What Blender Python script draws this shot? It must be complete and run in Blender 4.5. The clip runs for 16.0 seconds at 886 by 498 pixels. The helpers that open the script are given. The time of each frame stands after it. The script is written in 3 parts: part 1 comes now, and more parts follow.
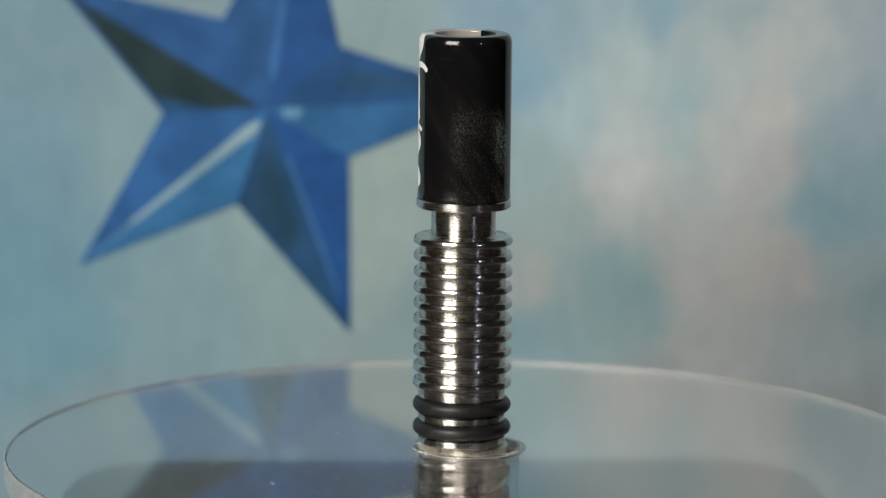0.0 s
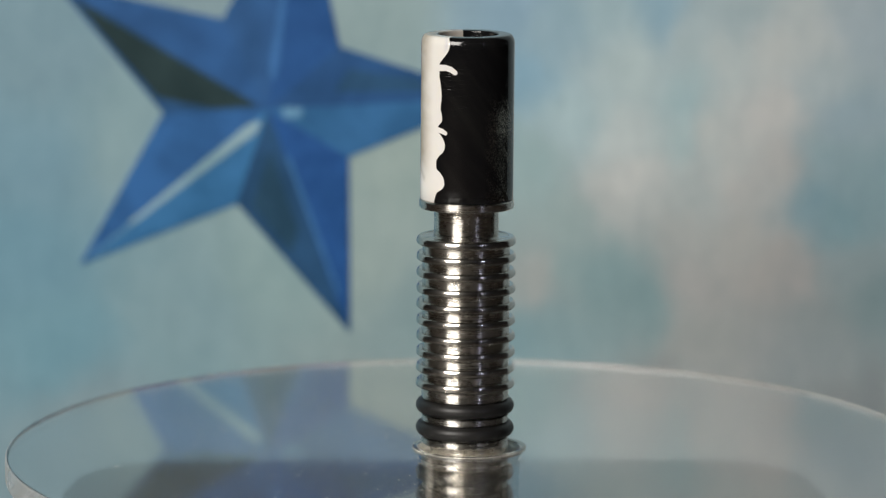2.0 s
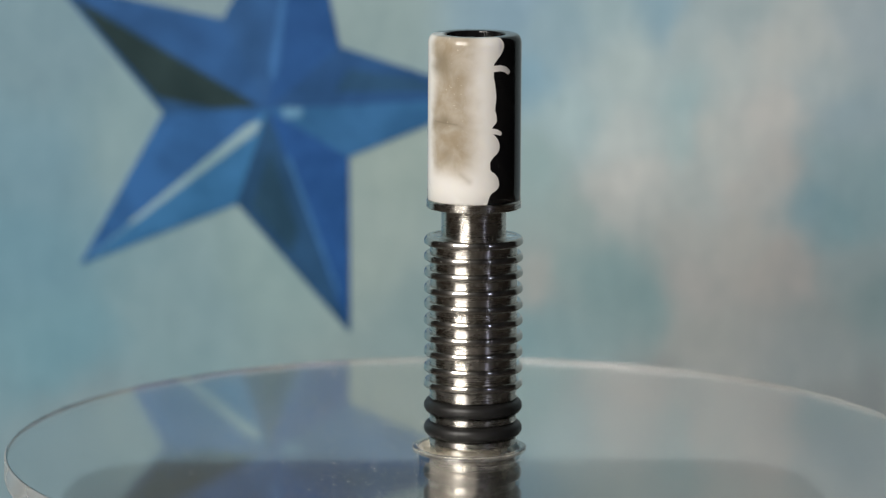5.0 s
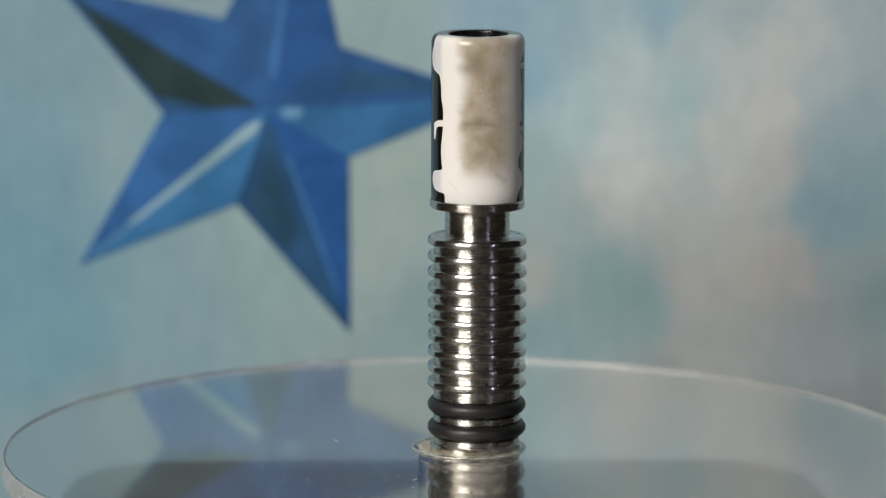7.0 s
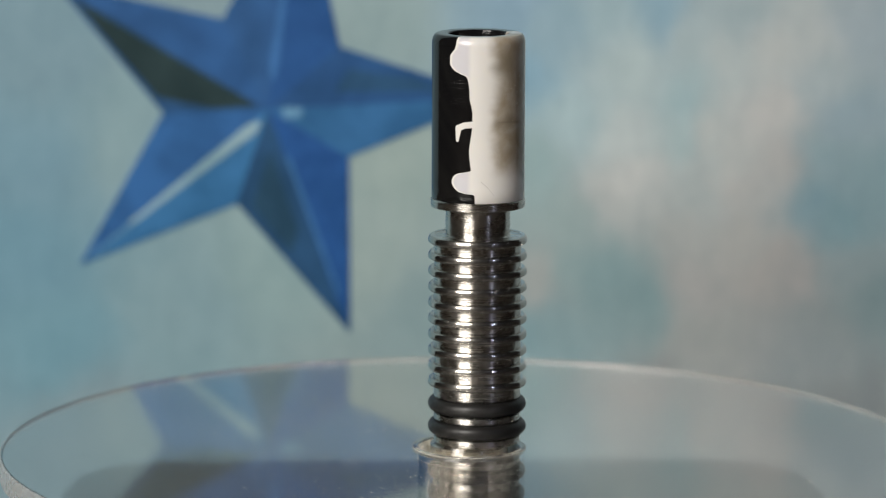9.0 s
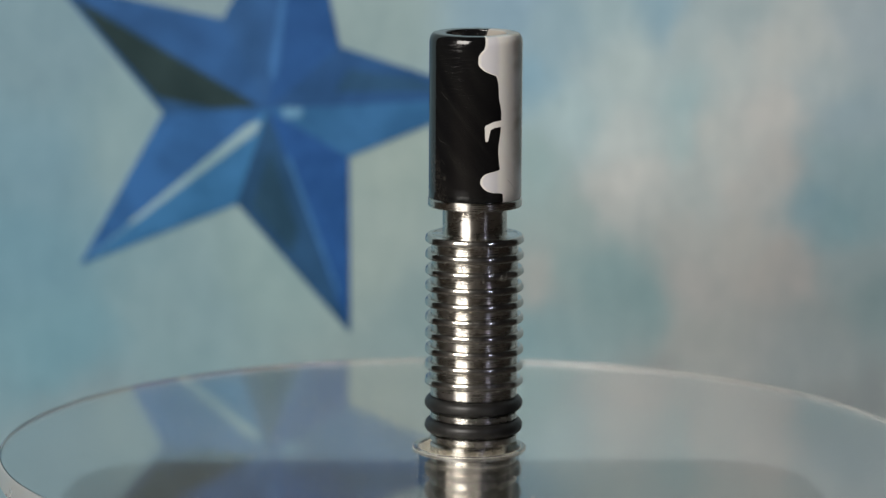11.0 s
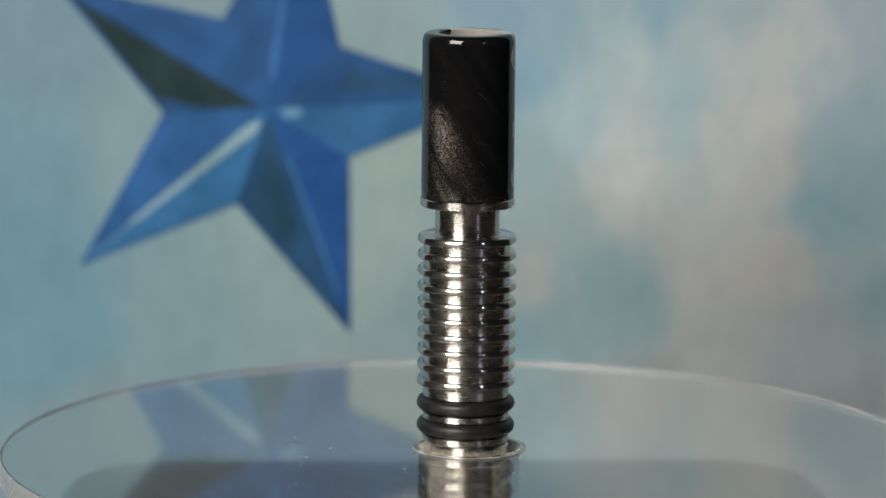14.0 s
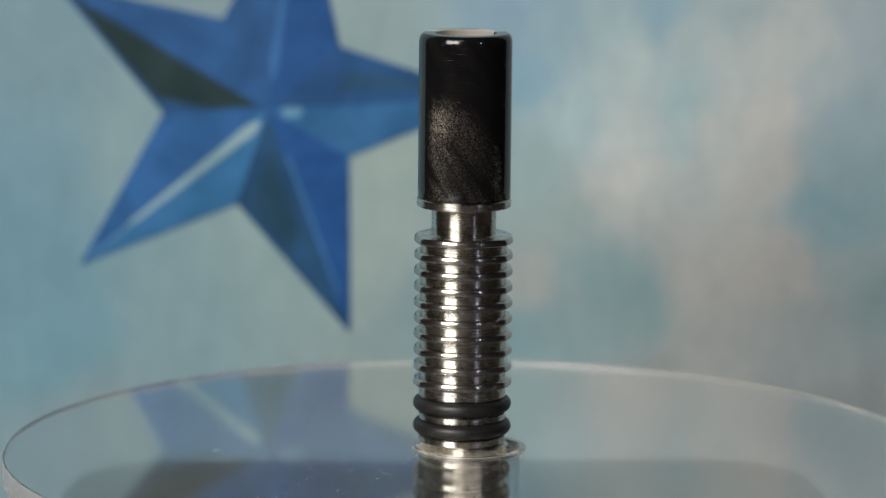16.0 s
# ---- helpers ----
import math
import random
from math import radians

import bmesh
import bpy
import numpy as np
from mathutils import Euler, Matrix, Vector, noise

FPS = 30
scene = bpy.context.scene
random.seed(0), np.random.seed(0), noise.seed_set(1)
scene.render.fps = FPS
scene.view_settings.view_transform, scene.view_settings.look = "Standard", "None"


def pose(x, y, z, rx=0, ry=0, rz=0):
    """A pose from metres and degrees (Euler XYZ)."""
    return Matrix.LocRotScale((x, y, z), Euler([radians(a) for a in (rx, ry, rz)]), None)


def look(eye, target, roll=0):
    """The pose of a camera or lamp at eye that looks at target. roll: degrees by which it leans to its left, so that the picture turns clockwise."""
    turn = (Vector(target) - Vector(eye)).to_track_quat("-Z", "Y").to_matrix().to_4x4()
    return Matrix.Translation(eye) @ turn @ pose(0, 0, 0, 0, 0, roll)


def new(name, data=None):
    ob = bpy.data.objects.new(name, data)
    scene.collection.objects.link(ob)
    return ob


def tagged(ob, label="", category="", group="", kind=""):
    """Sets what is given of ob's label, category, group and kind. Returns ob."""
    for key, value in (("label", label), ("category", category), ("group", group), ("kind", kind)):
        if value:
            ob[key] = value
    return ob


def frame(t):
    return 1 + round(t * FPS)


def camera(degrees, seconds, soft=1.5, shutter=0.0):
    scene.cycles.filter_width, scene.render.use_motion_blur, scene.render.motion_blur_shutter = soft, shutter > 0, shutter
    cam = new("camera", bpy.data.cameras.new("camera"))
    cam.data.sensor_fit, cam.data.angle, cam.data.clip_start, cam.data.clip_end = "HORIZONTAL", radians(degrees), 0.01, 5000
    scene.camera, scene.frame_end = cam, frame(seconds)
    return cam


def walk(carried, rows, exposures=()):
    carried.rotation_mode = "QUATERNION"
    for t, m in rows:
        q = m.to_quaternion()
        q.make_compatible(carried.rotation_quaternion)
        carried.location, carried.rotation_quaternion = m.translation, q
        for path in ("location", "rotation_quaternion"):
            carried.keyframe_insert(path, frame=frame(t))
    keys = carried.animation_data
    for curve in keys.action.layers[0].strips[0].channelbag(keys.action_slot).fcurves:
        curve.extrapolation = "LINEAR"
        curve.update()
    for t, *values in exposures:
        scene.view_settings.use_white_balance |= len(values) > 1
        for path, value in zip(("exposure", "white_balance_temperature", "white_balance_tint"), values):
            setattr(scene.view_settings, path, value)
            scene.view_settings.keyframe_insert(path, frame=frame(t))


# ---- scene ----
cam = camera(12.81, 16.0, soft=1.2)
MM = 0.001
EYE = Vector((-2.92, -412.57, 90.43)) * MM
PITCH, ROLL = 9.488, 0.39
AIM = EYE + Vector((0, math.cos(radians(PITCH)), -math.sin(radians(PITCH))))
walk(cam, [(0.0, look(EYE, AIM, ROLL)), (16.0, look(EYE, AIM, ROLL))])
cam.data.dof.use_dof = True
cam.data.dof.focus_distance = 0.412
cam.data.dof.aperture_fstop = 25

# turning: degrees a second, counter-clockwise seen from above
SPIN = 20.2
PLATE_R = 49.7 * MM
WALL_Y = 101.5 * MM
BASE_TOP = -10.8 * MM
TABLE_Z = -36 * MM

# ---- world and lights ----
world = bpy.data.worlds.new("world")
scene.world = world
world.use_nodes = True
world.node_tree.nodes["Background"].inputs[0].default_value = (0.5, 0.55, 0.62, 1)
world.node_tree.nodes["Background"].inputs[1].default_value = 0.05


def area_lamp(name, azimuth, elevation, distance, width, height, watts, colour):
    """A rectangular lamp that faces the mouthpiece; azimuth from straight ahead of it, to the right."""
    a, e = radians(azimuth), radians(elevation)
    aim = Vector((0, 0, 0.03))
    eye = aim + distance * Vector((math.sin(a) * math.cos(e), -math.cos(a) * math.cos(e), math.sin(e)))
    data = bpy.data.lights.new(name, "AREA")
    data.shape, data.size, data.size_y, data.energy, data.color = "RECTANGLE", width, height, watts, colour
    ob = new(name, data)
    ob.matrix_world = look(eye, aim)
    return ob


area_lamp("desk_lamp_light", -35, 26, 0.55, 0.28, 0.26, 3.5, (1.0, 0.95, 0.89))
area_lamp("small_led_light", 39, 20, 0.60, 0.03, 0.025, 0.12, (0.70, 0.72, 1.0))

# ---- materials ----


def lin(r, g, b, gain=(1.0, 1.0, 1.0)):
    """Linear colour from 0-255 display values, scaled."""
    return tuple(((c / 255 + 0.055) / 1.055) ** 2.4 * k for c, k in zip((r, g, b), gain)) + (1,)


class Nodes:
    """Small helper to write node materials."""

    def __init__(self, name):
        self.mat = bpy.data.materials.new(name)
        self.mat.use_nodes = True
        self.tree = self.mat.node_tree
        self.bsdf = self.tree.nodes["Principled BSDF"]

    def node(self, kind):
        return self.tree.nodes.new(kind)

    def put(self, socket, value):
        if isinstance(value, bpy.types.NodeSocket):
            self.tree.links.new(value, socket)
        else:
            socket.default_value = value

    def math(self, op, a, b=0.0, c=0.0, clamp=False):
        n = self.node("ShaderNodeMath")
        n.operation, n.use_clamp = op, clamp
        for s, v in zip(n.inputs, (a, b, c)):
            self.put(s, v)
        return n.outputs[0]

    def span(self, v, a, b, lo=0.0, hi=1.0, smooth=True):
        n = self.node("ShaderNodeMapRange")
        n.interpolation_type = "SMOOTHSTEP" if smooth else "LINEAR"
        for s, x in zip(n.inputs, (v, a, b, lo, hi)):
            self.put(s, x)
        return n.outputs[0]

    def mix(self, f, a, b, blend="MIX"):
        n = self.node("ShaderNodeMix")
        n.data_type, n.blend_type = "RGBA", blend
        self.put(n.inputs[0], f), self.put(n.inputs[6], a), self.put(n.inputs[7], b)
        return n.outputs[2]

    def coords(self):
        n = self.node("ShaderNodeTexCoord")
        return n.outputs["Object"]

    def xyz(self, v):
        n = self.node("ShaderNodeSeparateXYZ")
        self.put(n.inputs[0], v)
        return n.outputs

    def vec(self, x, y, z):
        n = self.node("ShaderNodeCombineXYZ")
        for s, v in zip(n.inputs, (x, y, z)):
            self.put(s, v)
        return n.outputs[0]

    def noise(self, v, scale, detail=4.0, rough=0.55, distortion=0.0):
        n = self.node("ShaderNodeTexNoise")
        self.put(n.inputs["Vector"], v)
        for key, x in (("Scale", scale), ("Detail", detail), ("Roughness", rough), ("Distortion", distortion)):
            self.put(n.inputs[key], x)
        return n.outputs["Fac"]

    def bump(self, height, strength, distance):
        n = self.node("ShaderNodeBump")
        self.put(n.inputs["Height"], height)
        self.put(n.inputs["Strength"], strength), self.put(n.inputs["Distance"], distance)
        return n.outputs[0]

    def set(self, **values):
        for key, v in values.items():
            self.put(self.bsdf.inputs[key.replace("_", " ")], v)
        return self.mat


def plain(name, colour, rough=0.5, vary=0.15, scale=60.0, bump=0.0, metal=0.0):
    """A surface with two scales of soft variation."""
    n = Nodes(name)
    c = n.coords()
    f = n.math("MULTIPLY_ADD", n.noise(c, scale, 5), 0.6, n.math("MULTIPLY", n.noise(c, scale * 9, 3), 0.4))
    dark = tuple(x * (1 - vary) for x in colour[:3]) + (1,)
    light = tuple(min(1, x * (1 + vary)) for x in colour[:3]) + (1,)
    n.set(Base_Color=n.mix(n.span(f, 0.3, 0.7), dark, light), Metallic=metal,
          Roughness=n.span(f, 0.3, 0.7, rough * 0.85, min(1, rough * 1.15)))
    if bump:
        n.set(Normal=n.bump(f, 0.5, bump))
    return n.mat


def turned_metal(name, rough, aniso, haze):
    """Lathe-turned steel: fine rings round the axis, faint smears."""
    n = Nodes(name)
    x, y, z = n.xyz(n.coords())
    turn = n.math("ARCTAN2", y, x)
    rings = n.noise(n.vec(n.math("MULTIPLY", turn, 0.35), 0.0, n.math("MULTIPLY", z, 9000.0)), 1.0, 3, 0.7)
    smear = n.noise(n.vec(n.math("COSINE", turn), n.math("SINE", turn), n.math("MULTIPLY", z, 300.0)), 2.2, 4)
    tangent = n.node("ShaderNodeTangent")
    tangent.direction_type, tangent.axis = "RADIAL", "Z"
    tint = n.mix(n.span(smear, 0.3, 0.75), (0.50, 0.475, 0.43, 1), (0.65, 0.63, 0.595, 1))
    relief = n.bump(rings, 0.25, 0.00002)
    n.set(Base_Color=tint, Metallic=1.0,
          Roughness=n.math("ADD", n.span(smear, 0.3, 0.8, rough * 0.85, rough * 1.15), n.span(rings, 0.3, 0.7, 0.0, rough * 0.2)),
          Anisotropic=aniso, Anisotropic_Rotation=0.25, Tangent=tangent.outputs[0], Normal=relief)
    # tool marks that scatter a part of the light widely
    wide = n.node("ShaderNodeBsdfAnisotropic")
    n.put(wide.inputs["Color"], tint), n.put(wide.inputs["Roughness"], 0.52), n.put(wide.inputs["Normal"], relief)
    both = n.node("ShaderNodeMixShader")
    n.put(both.inputs[0], n.span(smear, 0.25, 0.8, haze * 0.7, haze * 1.3)), n.put(both.inputs[1], n.bsdf.outputs[0]), n.put(both.inputs[2], wide.outputs[0])
    n.put(n.tree.nodes["Material Output"].inputs["Surface"], both.outputs[0])
    return n.mat


def rubber():
    n = Nodes("black_rubber")
    c = n.coords()
    f = n.noise(c, 2500, 4)
    n.set(Base_Color=n.mix(n.noise(c, 400, 3), (0.006, 0.006, 0.006, 1), (0.014, 0.0135, 0.013, 1)), Roughness=n.span(f, 0.3, 0.7, 0.36, 0.5), Specular_IOR_Level=0.45,
          Normal=n.bump(f, 0.3, 0.00003))
    return n.mat


# edges of the white part round the sleeve: (height from the sleeve's foot in mm, degrees from its middle)
EDGE_A = ((0, 46), (0.5, 48), (1.1, 51), (1.7, 60), (2.2, 62), (2.7, 61), (3.2, 57), (3.8, 50), (4.4, 50), (5.0, 54), (5.5, 60), (6.1, 62.5),
          (6.7, 61), (7.3, 56), (7.8, 50.5), (8.2, 53), (8.9, 58.5), (9.4, 58), (10.0, 56), (11.3, 57), (12.5, 56), (13.7, 54), (14.6, 54), (15.2, 58), (15.7, 63), (16.3, 67), (16.8, 68), (17.5, 65))
EDGE_B = ((0, -54.5), (0.7, -55), (0.95, -56), (1.1, -68), (1.3, -76), (1.7, -82), (2.3, -85), (2.9, -82), (3.2, -76), (3.4, -65), (3.6, -59.5), (4.2, -60.5), (5.3, -62),
          (7.0, -60), (8.6, -58), (9.5, -58), (10.1, -59), (11.1, -61.5), (12.8, -63), (13.4, -66), (13.7, -74), (14.2, -84), (14.8, -88), (15.4, -88), (15.9, -85), (16.3, -81), (17.5, -79))
SLEEVE_L = 17.5
SLEEVE_R = 4.92


def resin():
    """Black and white cast resin with pearl flakes in the black and tea-coloured clouds in the white."""
    n = Nodes("black_and_white_resin")
    c = n.coords()
    x, y, z = n.xyz(c)
    zmm = n.math("MULTIPLY", z, 1000.0)
    wob = n.math("MULTIPLY_ADD", n.noise(c, 900, 2), 1.4, -0.7)
    u = n.math("ADD", n.math("MULTIPLY", n.math("ARCTAN2", y, x), 57.2958), wob)
    back = n.math("MULTIPLY", n.math("ARCTAN2", n.math("MULTIPLY", y, -1.0), n.math("MULTIPLY", x, -1.0)), 57.2958)
    zn = n.math("DIVIDE", zmm, SLEEVE_L, clamp=True)

    def edge(points):
        f = n.node("ShaderNodeFloatCurve")
        curve = f.mapping.curves[0]
        for i, (h, deg) in enumerate(points):
            at = (h / SLEEVE_L, (deg + 100) / 200)
            if i in (0, 1):
                curve.points[i].location = at
            else:
                curve.points.new(*at)
        for q in curve.points:
            q.handle_type = "AUTO_CLAMPED"
        f.mapping.update()
        n.put(f.inputs[1], zn)
        return n.math("MULTIPLY_ADD", f.outputs[0], 200.0, -100.0)

    def stroke(u0, z0, u1, z1, r0, r1, soft=0.05):
        """A short tongue between two spots, in millimetres along the surface."""
        k = SLEEVE_R * math.pi / 180
        dx, dz = (u1 - u0) * k, z1 - z0
        px = n.math("MULTIPLY", n.math("SUBTRACT", u, u0), k)
        pz = n.math("SUBTRACT", zmm, z0)
        h = n.math("DIVIDE", n.math("ADD", n.math("MULTIPLY", px, dx), n.math("MULTIPLY", pz, dz)), dx * dx + dz * dz, clamp=True)
        ex = n.math("SUBTRACT", px, n.math("MULTIPLY", h, dx))
        ez = n.math("SUBTRACT", pz, n.math("MULTIPLY", h, dz))
        dist = n.math("SQRT", n.math("ADD", n.math("MULTIPLY", ex, ex), n.math("MULTIPLY", ez, ez)))
        return n.span(n.math("SUBTRACT", dist, n.math("MULTIPLY_ADD", h, r1 - r0, r0)), -soft, soft, 1.0, 0.0)

    a = n.span(n.math("SUBTRACT", edge(EDGE_A), u), -0.7, 0.7)
    b = n.span(n.math("SUBTRACT", u, edge(EDGE_B)), -0.7, 0.7)
    white = n.math("MULTIPLY", a, b)
    for s in ((52, 14.3, 63, 14.35, 0.34, 0.31), (63, 14.35, 70, 14.2, 0.31, 0.29), (70, 14.2, 75, 13.9, 0.29, 0.26), (50, 7.8, 58, 7.7, 0.32, 0.27), (58, 7.7, 63, 7.5, 0.27, 0.22),
              (-58, 8.4, -68, 8.3, 0.34, 0.32), (-68, 8.3, -76, 8.0, 0.32, 0.32), (-76, 8.0, -77, 6.7, 0.34, 0.16)):
        white = n.math("MAXIMUM", white, stroke(*s))
    # tea-coloured clouds
    drift = n.math("MULTIPLY_ADD", n.noise(n.vec(n.math("MULTIPLY", u, 0.02), 3.0, n.math("MULTIPLY", zmm, 0.34)), 1.0, 3, 0.5), 26.0, -13.0)
    ud = n.math("ADD", u, drift)
    tea = n.math("MULTIPLY", n.span(ud, -41.0, -19.0), n.span(ud, 12.0, 46.0, 1.0, 0.0))
    tea = n.math("MULTIPLY", tea, n.span(n.math("ADD", zmm, n.math("MULTIPLY", drift, 0.1)), 1.6, 5.2))
    mottle = n.noise(c, 420, 4, 0.6, 0.6)
    cloud = n.math("MULTIPLY", tea, n.span(mottle, 0.28, 0.72, 0.74, 1.0))
    pale = n.mix(cloud, (0.82, 0.80, 0.755, 1), (0.37, 0.305, 0.215, 1))
    # darker knots and the crease across the middle
    for s, k in (((-24, 14.2, -14, 14.9, 0.5, 1.0, 1.1), 0.5), ((-14, 15.0, -10, 13.2, 0.7, 0.2, 0.9), 0.45), ((-36, 14.3, -24, 14.3, 0.05, 0.4, 0.7), 0.35),
                 ((1, 14.3, 6, 13.2, 0.6, 0.5, 1.2), 0.35), ((-27, 8.45, -8, 8.75, 0.10, 0.3, 0.75), 0.75), ((-8, 8.75, 14, 8.2, 0.3, 0.05, 0.75), 0.75),
                 ((-26, 8.3, -16, 8.0, 0.2, 0.5, 1.2), 0.35), ((-9, 5.6, -3, 5.0, 0.4, 0.4, 0.9), 0.4), ((2, 6.8, 10, 6.2, 0.3, 0.5, 1.2), 0.25),
                 ((14, 3.2, 24, 2.5, 0.1, 0.25, 0.4), 0.35), ((4, 11.5, 12, 10.4, 0.4, 0.3, 1.2), 0.2)):
        pale = n.mix(n.math("MULTIPLY", stroke(*s), k), pale, (0.235, 0.20, 0.14, 1))
    pale = n.mix(n.math("MULTIPLY", stroke(-26, 8.62, 8, 8.45, 0.02, 0.02, 0.16), 0.45), pale, (0.16, 0.13, 0.09, 1))
    for s in ((-47, 2.35, -40, 1.85, 0.05, 0.03, 0.05), (-40, 1.85, -31, 0.9, 0.03, 0.01, 0.07)):
        pale = n.mix(n.math("MULTIPLY", stroke(*s), 0.28), pale, (0.20, 0.17, 0.13, 1))
    # thin lobes look cooler, with a brighter border
    thin = n.math("MULTIPLY", n.span(n.math("ABSOLUTE", u), 58.0, 66.0), n.math("MULTIPLY", a, b))
    inner = n.math("MULTIPLY", n.span(n.math("SUBTRACT", edge(EDGE_A), u), 1.5, 4.5), n.span(n.math("SUBTRACT", u, edge(EDGE_B)), 1.5, 4.5))
    pale = n.mix(n.math("MULTIPLY", thin, inner), pale, (0.66, 0.65, 0.675, 1))
    bore = n.span(n.math("SQRT", n.math("ADD", n.math("MULTIPLY", x, x), n.math("MULTIPLY", y, y))), 0.0031, 0.0036, 1.0, 0.0)
    pale = n.mix(bore, pale, (0.36, 0.335, 0.30, 1))
    # gilt flecks in the white
    gilt = n.node("ShaderNodeTexVoronoi")
    n.put(gilt.inputs["Vector"], c), n.put(gilt.inputs["Scale"], 5200.0)
    fleck = n.math("MULTIPLY", n.span(n.xyz(gilt.outputs["Color"])[1], 0.93, 0.96), n.span(gilt.outputs["Distance"], 0.2, 0.32, 1.0, 0.0))
    fleck = n.math("MULTIPLY", fleck, n.math("MULTIPLY", n.span(n.math("ABSOLUTE", n.math("SUBTRACT", u, 4.0)), 8.0, 16.0, 1.0, 0.0), n.span(zmm, 4.0, 10.0, 0.15, 1.0)))
    pale = n.mix(n.math("MULTIPLY", fleck, 0.7), pale, (0.95, 0.88, 0.68, 1))
    # black with pearl
    arch = n.math("MULTIPLY_ADD", n.math("POWER", n.math("ABSOLUTE", n.math("DIVIDE", n.math("ADD", back, 35.0), 60.0)), 2.0), -3.3, 10.7)
    slope = n.math("MULTIPLY", n.math("MULTIPLY_ADD", back, 0.12, zmm), 0.42)
    swirl = n.noise(n.vec(slope, n.math("MULTIPLY", back, 0.014), 7.0), 1.3, 3, 0.55, 0.7)
    depth = n.math("ADD", n.math("SUBTRACT", arch, zmm), n.math("MULTIPLY_ADD", n.noise(c, 900, 3, 0.7), 4.0, -2.0))
    band = n.math("MULTIPLY", n.span(depth, -1.0, 2.2), n.span(depth, 2.5, 7.5, 1.0, 0.38))
    zone = n.math("MULTIPLY", band, n.span(n.math("ADD", n.math("MULTIPLY_ADD", zmm, 2.8, back), n.math("MULTIPLY_ADD", n.noise(c, 1300, 3, 0.7), 40.0, -20.0)), 58.0, 18.0))
    zone = n.math("MULTIPLY", zone, n.span(back, -70.0, -52.0))
    sparkle = n.node("ShaderNodeTexVoronoi")
    n.put(sparkle.inputs["Vector"], c), n.put(sparkle.inputs["Scale"], 9000.0)
    grain = n.xyz(sparkle.outputs["Color"])[0]
    pearl = n.math("MULTIPLY", zone, n.span(swirl, 0.36, 0.62, 0.16, 1.0))
    crest = n.math("MULTIPLY", zone, n.math("MULTIPLY", n.span(depth, 0.2, 1.4), n.span(depth, 2.4, 5.0, 1.0, 0.0)))
    pearl = n.math("MAXIMUM", pearl, crest)
    faint = n.math("MULTIPLY", n.span(swirl, 0.6, 0.8), 0.012)
    pearl = n.math("MAXIMUM", pearl, faint)
    pearl = n.math("MULTIPLY", pearl, n.span(n.math("POWER", grain, 1.9), 0.03, 1.0, 0.07, 1.0, False))
    pearl = n.math("MULTIPLY", pearl, n.math("SUBTRACT", 1.0, white), clamp=True)
    dark = n.mix(n.span(swirl, 0.3, 0.8), (0.005, 0.005, 0.0056, 1), (0.009, 0.009, 0.0088, 1))
    colour = n.mix(white, dark, pale)
    for s in ((-146, 6.95, -140, 6.4, 0.0, 0.015), (-140, 6.4, -129, 6.2, 0.015, 0.0), (-137, 4.4, -132, 4.0, 0.01, 0.02), (-139, 11.6, -128, 10.9, 0.01, 0.02)):
        colour = n.mix(n.math("MULTIPLY", stroke(*s), 0.08), colour, (0.42, 0.40, 0.37, 1))
    # fine polishing scratches round the sleeve
    turn = n.math("ARCTAN2", y, x)
    lines = n.noise(n.vec(n.math("MULTIPLY", turn, 1.1), 0.0, n.math("MULTIPLY", z, 13000.0)), 1.0, 3, 0.75)
    worn = n.noise(n.vec(n.math("MULTIPLY", turn, 1.2), 5.0, n.math("MULTIPLY", z, 260.0)), 1.0, 2)
    scratch = n.math("MULTIPLY", n.span(lines, 0.54, 0.74), n.math("MULTIPLY", n.span(worn, 0.38, 0.60), n.math("MULTIPLY", n.span(zmm, 8.0, 12.0, 0.15, 1.0), n.math("MULTIPLY_ADD", white, -0.75, 1.0))))
    # the flakes lie a little turned in the resin, under its clear gloss
    turned = n.node("ShaderNodeVectorRotate")
    turned.rotation_type = "Z_AXIS"
    n.put(turned.inputs["Vector"], n.node("ShaderNodeNewGeometry").outputs["Normal"]), n.put(turned.inputs["Angle"], radians(17))
    flake = n.node("ShaderNodeBump")
    n.put(flake.inputs["Height"], sparkle.outputs["Color"])
    n.put(flake.inputs["Strength"], 0.14), n.put(flake.inputs["Distance"], 0.00006), n.put(flake.inputs["Normal"], turned.outputs[0])
    facing = n.node("ShaderNodeLayerWeight")
    n.put(facing.inputs["Blend"], 0.5)
    clear_view = n.math("POWER", n.math("SUBTRACT", 1.0, facing.outputs["Facing"]), 1.2)
    glitter = n.node("ShaderNodeBsdfAnisotropic")
    n.put(glitter.inputs["Color"], n.mix(n.math("MULTIPLY", pearl, clear_view), (0, 0, 0, 1), (0.82, 0.76, 0.65, 1)))
    n.put(glitter.inputs["Roughness"], 0.29), n.put(glitter.inputs["Normal"], flake.outputs[0])
    n.set(Base_Color=colour, Roughness=n.math("MULTIPLY_ADD", scratch, 0.25, 0.1), IOR=1.54, Specular_IOR_Level=0.43,
          Subsurface_Weight=n.math("MULTIPLY", white, 0.1), Subsurface_Radius=(0.0022, 0.0018, 0.0012), Subsurface_Scale=1.0, Normal=n.bump(scratch, 0.28, 0.000025))
    both = n.node("ShaderNodeAddShader")
    n.put(both.inputs[0], n.bsdf.outputs[0]), n.put(both.inputs[1], glitter.outputs[0])
    n.put(n.tree.nodes["Material Output"].inputs["Surface"], both.outputs[0])
    return n.mat


